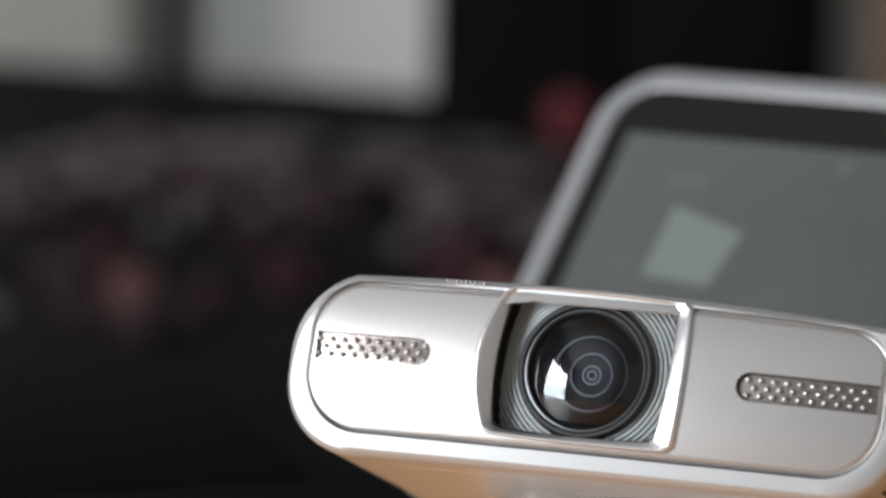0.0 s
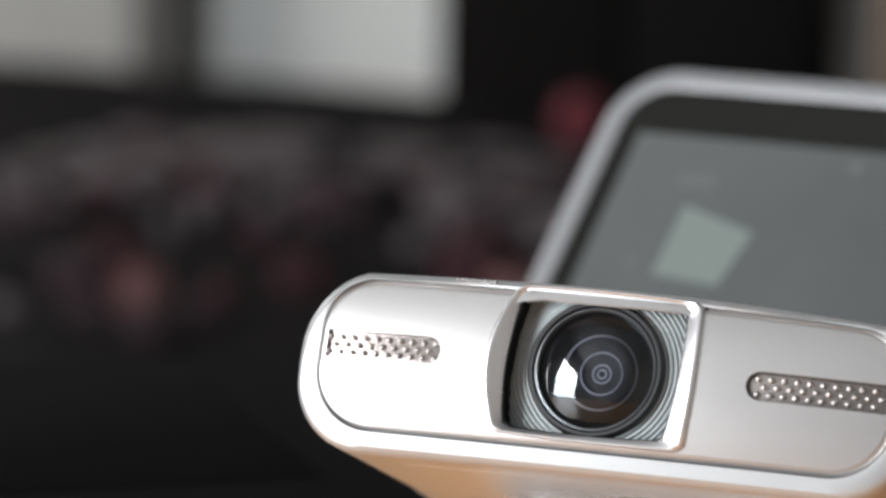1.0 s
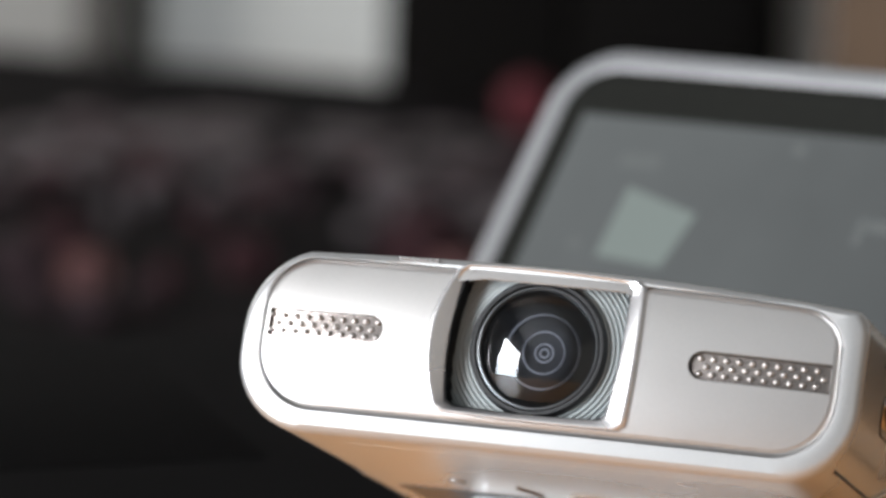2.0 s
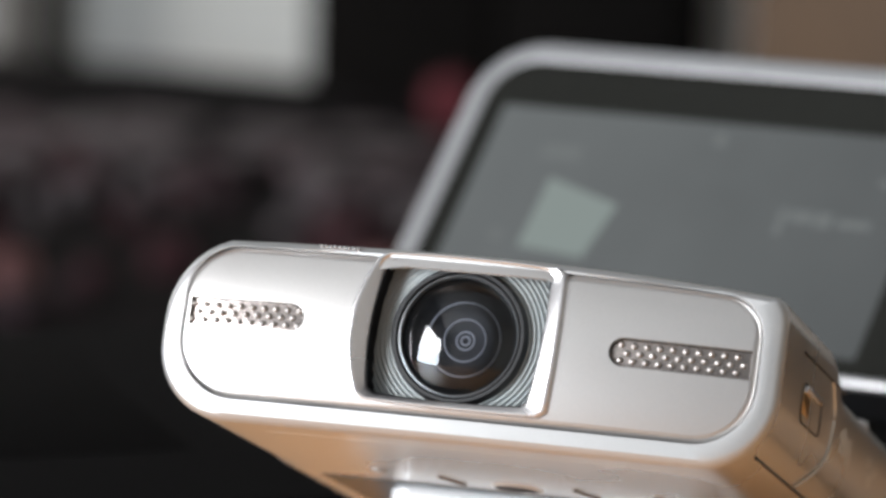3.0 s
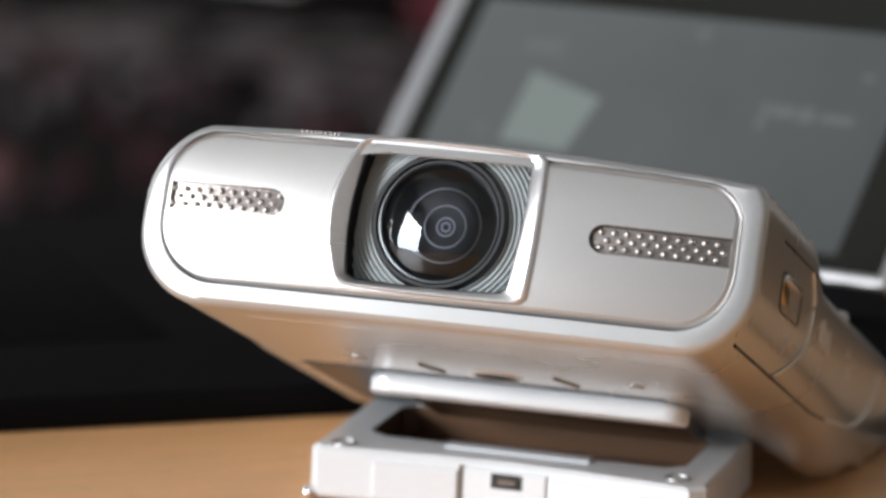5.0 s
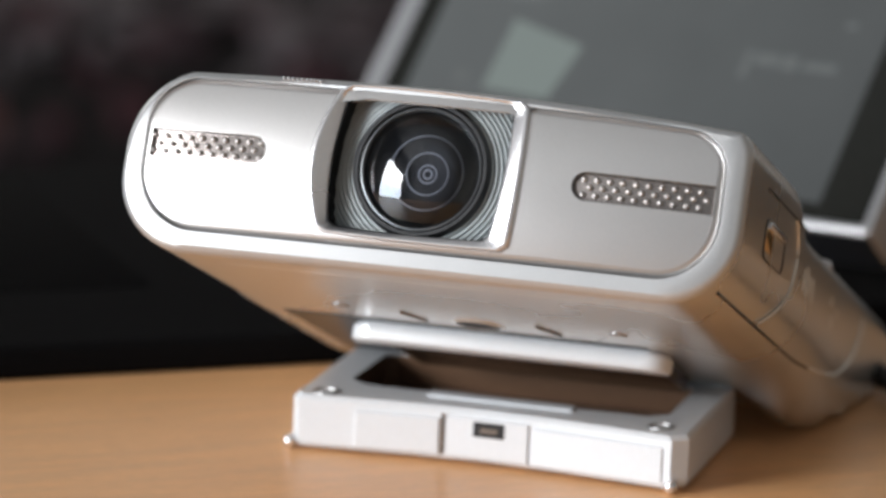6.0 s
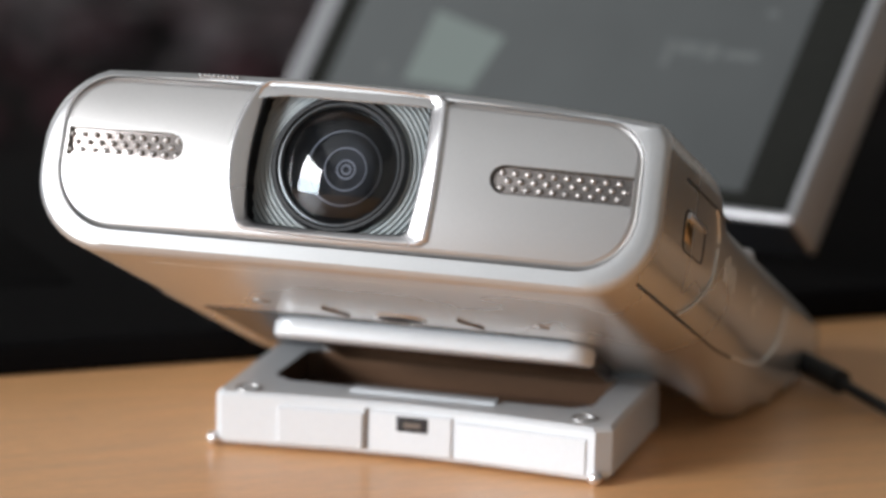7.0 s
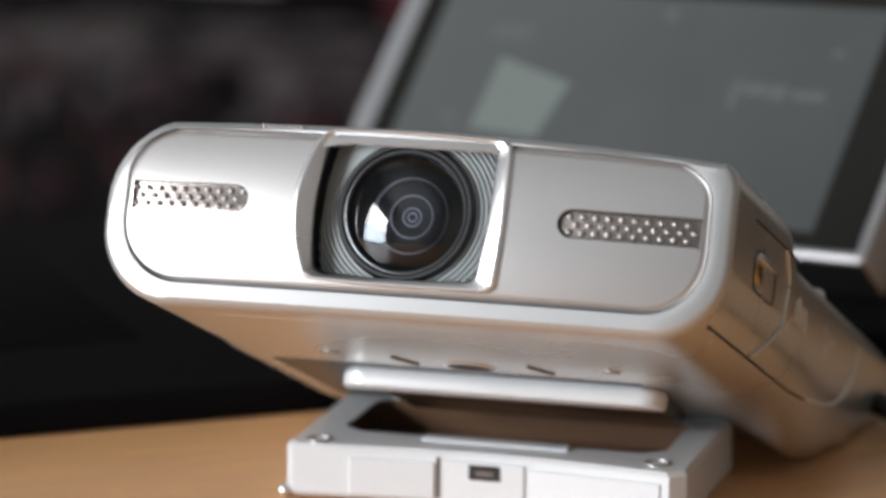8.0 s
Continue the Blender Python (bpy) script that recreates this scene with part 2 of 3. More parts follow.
def plate(loops, front, thick, bevel=0.03, bend=0.0, cuts=0):
    """A flat plate with holes, cut from outlines in x and z, its front at depth front, with rounded edges."""
    cu = bpy.data.curves.new("outline", "CURVE")
    cu.dimensions, cu.fill_mode = "2D", "BOTH"
    cu.extrude, cu.bevel_depth, cu.bevel_resolution, cu.offset = max(thick / 2 - bevel, 0.001), bevel, 2, -bevel
    for pts in loops:
        s = cu.splines.new("POLY")
        s.points.add(len(pts) - 1)
        for p, (x, z) in zip(s.points, pts):
            p.co = (x, z, 0, 1)
        s.use_cyclic_u = True
    ob = new("outline", cu)
    me = bpy.data.meshes.new_from_object(ob.evaluated_get(bpy.context.evaluated_depsgraph_get()))
    bm = bmesh.new()
    bm.from_mesh(me)
    bpy.data.objects.remove(ob)
    bpy.data.meshes.remove(me)
    bpy.data.curves.remove(cu)
    for v in bm.verts:
        v.co = Vector((v.co.x, front + thick / 2 - v.co.z, v.co.y))
    for i in range(1, cuts):
        x = -3.6 + 7.2 * i / cuts
        bmesh.ops.bisect_plane(bm, geom=bm.verts[:] + bm.edges[:] + bm.faces[:], plane_co=(x, 0, 0), plane_no=(1, 0, 0))
    if cuts > 25:
        for i in range(1, 12):
            bmesh.ops.bisect_plane(bm, geom=bm.verts[:] + bm.edges[:] + bm.faces[:], plane_co=(0, 0, -0.9 + 1.8 * i / 12), plane_no=(0, 0, 1))
    for v in bm.verts:
        v.co.y += bend * v.co.x ** 2 + (ROUND * (v.co.z - 0.05) ** 2 if cuts > 25 else 0)
    bmesh.ops.remove_doubles(bm, verts=bm.verts[:], dist=0.0005)
    return bm


def tube(points, radius, n=10):
    """A round tube along points."""
    pts = [Vector(p) for p in points]
    loops = []
    for i, p in enumerate(pts):
        d = (pts[min(i + 1, len(pts) - 1)] - pts[max(i - 1, 0)]).normalized()
        side = d.cross(Vector((0, 0, 1)))
        side = side.normalized() if side.length > 0.01 else Vector((1, 0, 0))
        up = side.cross(d)
        loops.append([p + radius * (math.cos(2 * math.pi * k / n) * side + math.sin(2 * math.pi * k / n) * up) for k in range(n)])
    return loft(loops)


def arc_points(pts, steps=8):
    """A smooth line through a few points."""
    pts = [Vector(p) for p in pts]
    out = []
    for i in range(len(pts) - 1):
        a, b, c, d = pts[max(i - 1, 0)], pts[i], pts[i + 1], pts[min(i + 2, len(pts) - 1)]
        for k in range(steps):
            t = k / steps
            out.append(0.5 * (2 * b + (c - a) * t + (2 * a - 5 * b + 4 * c - d) * t * t + (3 * b - a - 3 * c + d) * t ** 3))
    return out + [pts[-1]]


# ---- the room ----
X0, X1, Y0, Y1, Z0, Z1 = -1.6, 1.7, -3.5, 2.05, -0.74, 1.75


def room():
    def slab(name, *b, mat=WALL, label="", category="wall"):
        return tagged(part(name, box(*b), mat, scale=1, smooth=False), label, category, kind="structure")
    slab("floor", X0 - 0.2, X1 + 0.2, Y0 - 0.2, Y1 + 0.2, Z0 - 0.1, Z0, mat=FLOOR, label="dark wooden floor of the room", category="floor")
    slab("ceiling", X0 - 0.2, X1 + 0.2, Y0 - 0.2, Y1 + 0.2, Z1, Z1 + 0.1, mat=CEILING, label="unseen grey ceiling, toned dark to cut bounced light", category="ceiling")
    slab("wall_north", X0 - 0.2, X1 + 0.2, Y1, Y1 + 0.15, Z0, Z1, label="pale grey plaster wall behind the bed")
    slab("wall_south", X0 - 0.2, X1 + 0.2, Y0 - 0.15, Y0, Z0, Z1, mat=DIM, label="unseen grey wall, toned dark to cut bounced light")
    slab("wall_east", X1, X1 + 0.15, Y0, Y1, Z0, Z1, mat=EAST, label="unseen wall, its tone set to bounce fill onto the projector's flank")
    # west wall with a window opening and a second, unseen one added for fill
    low, high = -0.28, 1.12
    a0, a1, b0, b1 = -2.70, -1.06, 1.15, 1.85
    slab("wall_west_1", X0 - 0.15, X0, Y0, a0, Z0, Z1, mat=DIM, label="unseen grey wall beside the window, toned dark to cut bounced light")
    slab("wall_west_2", X0 - 0.15, X0, a1, b0, Z0, Z1, mat=DIM, label="unseen grey wall between the window openings, toned dark to cut bounced light")
    slab("wall_west_3", X0 - 0.15, X0, b1, Y1, Z0, Z1, mat=DIM, label="unseen grey wall beside the window, toned dark to cut bounced light")
    for n, (y0, y1) in enumerate(((a0, a1), (b0, b1)), 1):
        slab("wall_below_window_%d" % n, X0 - 0.15, X0, y0, y1, Z0, low, mat=DIM, label="unseen grey wall under the window, toned dark to cut bounced light")
        slab("wall_above_window_%d" % n, X0 - 0.15, X0, y0, y1, high, Z1, mat=DIM, label="unseen grey wall over the window, toned dark to cut bounced light")
        window(n, y0, y1, low, high)


def window(n, y0, y1, z0, z1):
    win = empty("window_%d" % n, pose(X0 - 0.1, (y0 + y1) / 2, z0), "white framed window with two panes of clear glass, out of view", "window", kind="structure")
    w, h = (y1 - y0) / 2, z1 - z0
    for a, b, c, d in ((-w, -w + 0.05, 0, h), (w - 0.05, w, 0, h), (-w + 0.05, w - 0.05, 0, 0.05), (-w + 0.05, w - 0.05, h - 0.05, h), (-w + 0.05, w - 0.05, 0.615, 0.65)):
        part("window_frame", box(-0.02, 0.03, a, b, c, d, 0.004), FRAME, win, scale=1)
    for c, d in ((0.05, 0.615), (0.65, h - 0.05)):
        pane = part("pane", box(-0.004, 0.0, -w + 0.05, w - 0.05, c, d), PANE, win, scale=1)
        pane.visible_shadow = False


room()


def background():
    # pale wall shows between dark uprights
    post = part("bed_post", box(-0.920, -0.890, 1.99, 2.03, Z0, 0.3, 0.006), GREYPOST, scale=1)
    tagged(post, "grey-brown wooden post standing against the pale wall", "post")
    # grey sheet added to darken the left stretch of the pale wall
    board = part("wall_dimming_sheet", box(-1.5, -0.921, 2.025, 2.045, Z0, 0.9, 0.003), DIMMED_WALL, scale=1)
    tagged(board, "warm grey sheet added to darken this stretch of pale wall", "board")
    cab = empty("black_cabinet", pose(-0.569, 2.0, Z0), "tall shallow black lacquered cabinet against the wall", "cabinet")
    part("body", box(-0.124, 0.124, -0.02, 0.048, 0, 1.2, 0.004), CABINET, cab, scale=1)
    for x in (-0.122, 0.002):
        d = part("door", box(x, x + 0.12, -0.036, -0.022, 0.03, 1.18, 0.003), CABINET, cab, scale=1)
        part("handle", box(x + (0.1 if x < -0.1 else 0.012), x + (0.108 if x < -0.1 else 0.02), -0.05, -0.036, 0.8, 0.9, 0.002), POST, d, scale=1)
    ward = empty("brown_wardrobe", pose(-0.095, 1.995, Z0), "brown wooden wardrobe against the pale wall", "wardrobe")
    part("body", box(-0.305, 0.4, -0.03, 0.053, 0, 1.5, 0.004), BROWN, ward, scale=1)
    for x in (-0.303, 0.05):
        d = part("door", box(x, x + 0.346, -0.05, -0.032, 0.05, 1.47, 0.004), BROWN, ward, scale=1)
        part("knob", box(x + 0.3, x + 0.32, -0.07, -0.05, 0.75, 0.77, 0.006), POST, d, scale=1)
    bed = empty("bed", pose(-0.7, 1.45, Z0), "bed covered with a dark floral bedspread", "bed")
    part("base", box(-0.55, 0.6, -0.56, 0.5, 0.02, 0.3, 0.02), POST, bed, scale=1)
    bm = bmesh.new()
    bmesh.ops.create_grid(bm, x_segments=70, y_segments=50, size=1)
    for v in bm.verts:
        x, y = v.co.x * 0.61, v.co.y * 0.55 - 0.05
        calm = 1 - 0.8 * max(0, min(1, (y - 0.1) / 0.25))
        z = 0.504 + calm * (0.012 * noise.noise((x * 9, y * 9, 2)) + 0.005 * noise.noise((x * 30, y * 30, 5)))
        z += 0.016 * max(0, min(1, (y - 0.1) / 0.3))
        edge = max(0, -0.56 - y) / 0.045
        z -= 0.5 * edge ** 2 * 0.42
        y = max(y, -0.585 - 0.01 * noise.noise((x * 14, 0, 0)))
        v.co = Vector((x, y, z))
    part("bedspread", bm, SPREAD, bed, "dark bedspread with a pink and grey floral print", scale=1)
    # printed flowers on the spread, each a slightly raised applique
    flowers = ((-50.1, 104.9, 1.35, PINK), (-45.4, 110.5, 1.4, ROSE), (-55.2, 125.1, 2.1, ROSE), (-53.9, 111.2, 1.6, ROSE), (-51.0, 129.7, 2.2, PLUM),
               (-39.7, 116.8, 2.2, ROSE), (-60.6, 117.5, 2.6, PLUM), (-50.5, 138.8, 3.8, ASH), (-57.0, 139.2, 3.7, ASH), (-47.0, 140.7, 3.7, ASH),
               (-61.2, 133.3, 2.6, PLUM), (-36.4, 110.3, 1.6, PINK), (-53.4, 105.9, 1.7, PLUM), (-46.9, 97.7, 1.4, PLUM), (-37.4, 127.4, 3.6, ASH),
               (-42.8, 131.6, 2.4, PLUM), (-31.9, 118.3, 2.5, PLUM), (-59.0, 136.4, 3.6, ASH))
    rng = random.Random(4)
    buds = [(x + rng.uniform(-5, 5), y + rng.uniform(-9, 9), r * 0.6, ASH if mat is PINK else mat) for x, y, r, mat in flowers]
    sprigs = [(rng.uniform(-66, -30), rng.uniform(117, 150), rng.uniform(0.5, 1.2), rng.choice((ASH, ASH, PLUM, ROSE, ASH))) for k in range(130)]
    sprigs += [(rng.uniform(-66, -30), rng.uniform(124, 152), rng.uniform(0.9, 1.7), ASH) for k in range(70)]
    for x, y, r, mat in flowers + tuple(buds) + tuple(sprigs):
        bm = bmesh.new()
        n = 26
        ph = rng.random() * 6
        mid = bm.verts.new((0, 0, 0.35))
        ring = []
        for i in range(n):
            a = 2 * math.pi * i / n
            q = 0.72 * r * (0.85 + 0.22 * math.cos(5 * a + ph))
            ring.append(bm.verts.new((q * math.cos(a), q * math.sin(a), 0.12)))
        skirt = [bm.verts.new((v.co.x * 1.03, v.co.y * 1.03, -1.2)) for v in ring]
        for i in range(n):
            j = (i + 1) % n
            bm.faces.new((mid, ring[i], ring[j]))
            bm.faces.new((ring[i], skirt[i], skirt[j], ring[j]))
        ob = part("flower_print", bm, mat, bed)
        ob.location = (x * U + 0.7, y * U - 1.45, 0.514)
    bm = bmesh.new()
    bmesh.ops.create_icosphere(bm, subdivisions=3, radius=1)
    for v in bm.verts:
        v.co = Vector((v.co.x * 0.0155 * (1 + 0.1 * abs(v.co.z)), v.co.y * 0.015, v.co.z * 0.0165))
    c = tagged(part("red_cushion", bm, RED, scale=1), "small dark red cushion on the bed", "cushion")
    c.location = (-0.530, 1.75, -0.197)


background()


# ---- the desk ----
def desk():
    d = empty("desk", placed(-6.16, 2.05, 0, 0, 0, 37.3), "wooden desk with a beech laminate top", "desk")
    part("desk_top", box(-0.62, 0.9, -0.78, 0.128, -0.028, 0.0, 0.003), WOOD, d, scale=1)
    for x in (-0.6, 0.83):
        for y in (-0.74, 0.06):
            part("leg", box(x, x + 0.05, y, y + 0.05, Z0, -0.028, 0.004), POST, d, scale=1)


desk()


# ---- black sleeve behind ----
def sleeve():
    s = empty("laptop_sleeve", placed(-6.16, 2.05, 0, 0, 0, 37.3), "flat black fabric sleeve lying on the desk", "sleeve")
    bm = box(-22, 34, 0, 11.2, 0, 0.47, 0.16, 3)
    part("cover", bm, SLEEVE, s)
    part("zip", tube([(-21.6, 0.02, 0.26), (33.6, 0.02, 0.26)], 0.03, 6), SLEEVE, s, "black zip along the edge")
    part("pocket", box(-20, 2, 3.0, 10.2, 0.45, 0.49, 0.02), SLEEVE, s, "flat black fabric pocket")


sleeve()


# ---- the projector ----
PV, BEND = 0.06, 0.009
ROUND, PROUD, SWEEP = 0.155, -0.115, 0.017  # how far the front panel bulges and sweeps back
PITCH = 21.62
projector = empty("pocket_projector", placed(0, -3.233, 4.272, -PITCH), "silver pocket projector propped up at a slant on its fold-out foot", "projector")


def shell():
    def ring(d, inset, top, bot, r=(1.0, 0.45, 0.85, 0.88), half=3.68):
        h = (top - bot) * 0.49
        rr = [max(0.05, min(h, q - inset * 0.6)) for q in r]
        return [(x, d, min(z, top - inset - (0.012 if x > 0 else 0.0065) * x * x)) for x, z in dense(outline(-half + 0.12 + inset, half + 0.06 - inset, bot + inset, top - inset, rr, 10))]
    top, bot = 1.025, -1.13
    tail = (0.42, 0.36, 0.8, 0.8)
    loops = [ring(0.26, 0, top, bot), ring(0.8, 0, top, bot), ring(2.0, 0, top, bot), ring(3.3, 0, top - 0.01, bot), ring(3.52, 0.0, top - 0.06, bot), ring(3.95, 0.0, 0.62, bot, tail),
             ring(4.1, 0, 0.56, bot, tail), *[ring(4.6 + 0.29 * k, 0, 0.55 - 0.002 * k, bot, tail) for k in range(10)], ring(7.7, 0.02, 0.52, bot, tail), ring(7.86, 0.12, 0.5, bot, tail), ring(7.9, 0.3, 0.5, bot + 0.1, tail)]

    def smooth(t):
        t = max(0, min(1, t))
        return t * t * (3 - 2 * t)

    def rear(p):
        """The rear runs on at a slant towards the cable side, swells there and is cut level with the desk."""
        x, y, z = p
        y += max(0, y - 5) / 2.9 * 3.85 * (x + 3.63) / 7.37
        if z < 0:
            z *= 1 + 0.38 * smooth((y - 5.3) / 1.9) * smooth((x - 2.45) / 0.9)
        floor = (-4.272 + 0.3685 * y) / 0.9297 + 0.02
        return x, y, max(z, floor)
    part("body", loft([[rear(p) for p in l] for l in loops], False, True), SILVER, projector)
    # rounded front rim
    seam = sagging(dense(outline(-3.325, 3.50, -0.885, 0.915, (0.62, 0.5, 0.7, 0.72), 10)))
    bend = lambda loop: [(x, y + BEND * x * x, z) for x, y, z in loop]
    loops = [ring(0.26, 0.0, top, bot), bend(ring(0.10, 0.0, top, bot)), bend(ring(0.03, 0.03, top, bot)), bend(ring(-0.005, 0.08, top, bot)),
             bend([(x, 0.0, z) for x, z in seam]), bend([(x * 0.995, 0.03, z * 0.99) for x, z in seam]), bend([(x * 0.995, 0.22, z * 0.99) for x, z in seam])]
    part("front_rim", loft(loops, False, False), RIM, projector, "pearly silver rim round the front")
    # dark floor of the gap, with the lens well left open
    part("gap_floor", plate([outline(-3.42, 3.52, -0.92, 0.92, (0.62, 0.5, 0.7, 0.72), 10), outline(-1.12, 1.12, -0.7, 0.86, (0.1,) * 4, 3)], 0.2, 0.04, 0.005, BEND, 24), GROOVE, projector)


def slot(x_in, x_out, z, half, n=8):
    """The notch of a grille, from the outer edge inwards and back."""
    s = 1 if x_out > x_in else -1
    pts = [(x_out, z + half)]
    for i in range(n + 1):
        a = radians(90 + 180 * i / n)
        pts.append((x_in + s * half + s * half * math.cos(a), z + half * math.sin(a)))
    return pts + [(x_out, z - half)]


SLOT_HALF = 0.163


def lens_outline(g=0.0):
    """The bowed four-sided line round the lens: 0 at the opening, 1 at the outer edge of its bezel."""
    inner = ((-0.88, 0.91), (1.0, 0.89), (0.90, -0.66), (-0.95, -0.655)), ((0, 0.02), (0.06, 0), (0, -0.03), (-0.10, 0))
    outer = ((-0.99, 0.965), (1.19, 0.945), (1.16, -0.77), (-1.08, -0.75)), ((0, 0.03), (0.05, 0), (0, -0.02), (-0.22, 0))
    pts = []
    for i in range(4):
        (a, b, bow), (a2, b2, bow2) = ((Vector(c[i]), Vector(c[(i + 1) % 4]), Vector(w[i])) for c, w in (inner, outer))
        for k in range(13):
            t = 0.035 + 0.93 * k / 12
            p, q = a.lerp(b, t) + bow * (4 * t * (1 - t)), a2.lerp(b2, t) + bow2 * (4 * t * (1 - t))
            p = p.lerp(q, g)
            pts.append((p.x, p.y))
    return pts


def bulge(x, z):
    """Depth of the gently bulging front panel."""
    return PROUD + SWEEP * x * x + ROUND * (z - 0.05) ** 2


def true_normals(me):
    """Gives the gently curved front of the panel its exact smooth normals."""
    normals = [Vector(c.vector) for c in me.corner_normals]
    for poly in me.polygons:
        for k in poly.loop_indices:
            v = me.vertices[me.loops[k].vertex_index].co / U
            if abs(v.y - bulge(v.x, v.z)) < 0.002 and (poly.normal.y < -0.5 or poly.area < 1e-10):
                normals[k] = Vector((2 * SWEEP * v.x, -1, 2 * ROUND * (v.z - 0.05))).normalized()
    me.normals_split_custom_set([tuple(n) for n in normals])


def face():
    x0, x1, z0, z1 = -3.23, 3.40, -0.785, 0.832
    o = outline(x0, x1, z0, z1, (0.53, 0.41, 0.61, 0.61), 10)
    right = slot(1.80, x1, PV, SLOT_HALF)
    left = slot(-1.80, x0, PV + 0.045, SLOT_HALF)
    upper = sagging(dense(o)[:35])
    loop = upper + right + o[22:] + left[::-1]
    part("front_panel", plate([loop, lens_outline(0.6)], PROUD, 0.10, 0.012, SWEEP, 30), PANEL, projector, "satin brushed silver front panel", sharp=18)
    true_normals(bpy.data.objects["front_panel"].data)
    # rolled edge of the panel, turning back into the seam
    rolled = [[(x, bulge(x, z) + 0.14, z) for x, z in sagging(dense(outline(x0 - 0.004, x1 + 0.004, z0 - 0.004, z1 + 0.004, (0.53, 0.41, 0.61, 0.61), 10)))]]
    for k in range(9):
        a = radians(90 * k / 8)
        q, d = 0.075 * math.sin(a), 0.07 * (1 - math.cos(a))
        rolled.append([(x, bulge(x, z) + d, z) for x, z in sagging(dense(outline(x0 - q, x1 + q, z0 - q, z1 + q, (0.53 + q, 0.41 + q, 0.61 + q, 0.61 + q), 10)))])
    rolled.append([(x, y + 0.15, z) for x, y, z in rolled[-1]])
    part("panel_edge", loft(rolled, False, False), PANEL, projector, "rolled silver edge of the front panel", sharp=70)
    # the bezel stands a little proud, then slopes inwards to the opening
    steps = ((1.06, 0.06), (1.04, 0.01), (1.01, -0.02), (0.95, -0.038), (0.86, -0.047), (0.74, -0.044), (0.58, -0.032), (0.4, -0.016), (0.22, 0.001), (0.1, 0.014), (0.03, 0.032), (0.0, 0.07), (-0.02, 0.1))
    rings = [[(x, d + bulge(x, z) + 0.09 * max(0, -x) * max(0, 0.74 - g), z) for x, z in lens_outline(g)] for g, d in steps]
    part("lens_bezel", loft(rings, False, False), CHROME, projector, "polished silver bezel round the lens", sharp=70)
    inner = lens_outline(-0.02)
    part("lens_well", loft([[(x, 0.0, z) for x, z in inner], [(x, 0.8, z) for x, z in inner]], False, True), BORE, projector, "black well behind the lens opening")
    # grille backings and studs
    stud = bmesh.new()
    bmesh.ops.create_icosphere(stud, subdivisions=2, radius=0.037)
    mesh_data = None
    for name, xa, xb, zc in (("left", -3.30, -1.83, PV + 0.045), ("right", 1.82, 3.41, PV)):
        mid = (xa + xb) / 2
        g = part("grille", plate([outline(xa, xb, zc - 0.155, zc + 0.155, (0.02, 0.15, 0.15, 0.02) if name == "left" else (0.15, 0.02, 0.02, 0.15), 6)], -0.045, 0.04, 0.005, SWEEP, 0), MESH, projector, "dark metal grille strip with small studs")
        step = 0.146
        n = int((xb - xa - 0.1) / step)
        for row in range(3):
            for i in range(n + (row != 1)):
                x = xa + 0.1 + (i + (0.5 if row == 1 else 0)) * step
                if x > xb - 0.05:
                    continue
                if mesh_data is None:
                    s = part("stud", stud, STUD, g)
                    mesh_data = s.data
                else:
                    s = new("stud", mesh_data)
                    s.parent = g
                s.location = (x * U, (-0.049 + SWEEP * x * x) * U, (zc + (row - 1) * 0.088) * U)


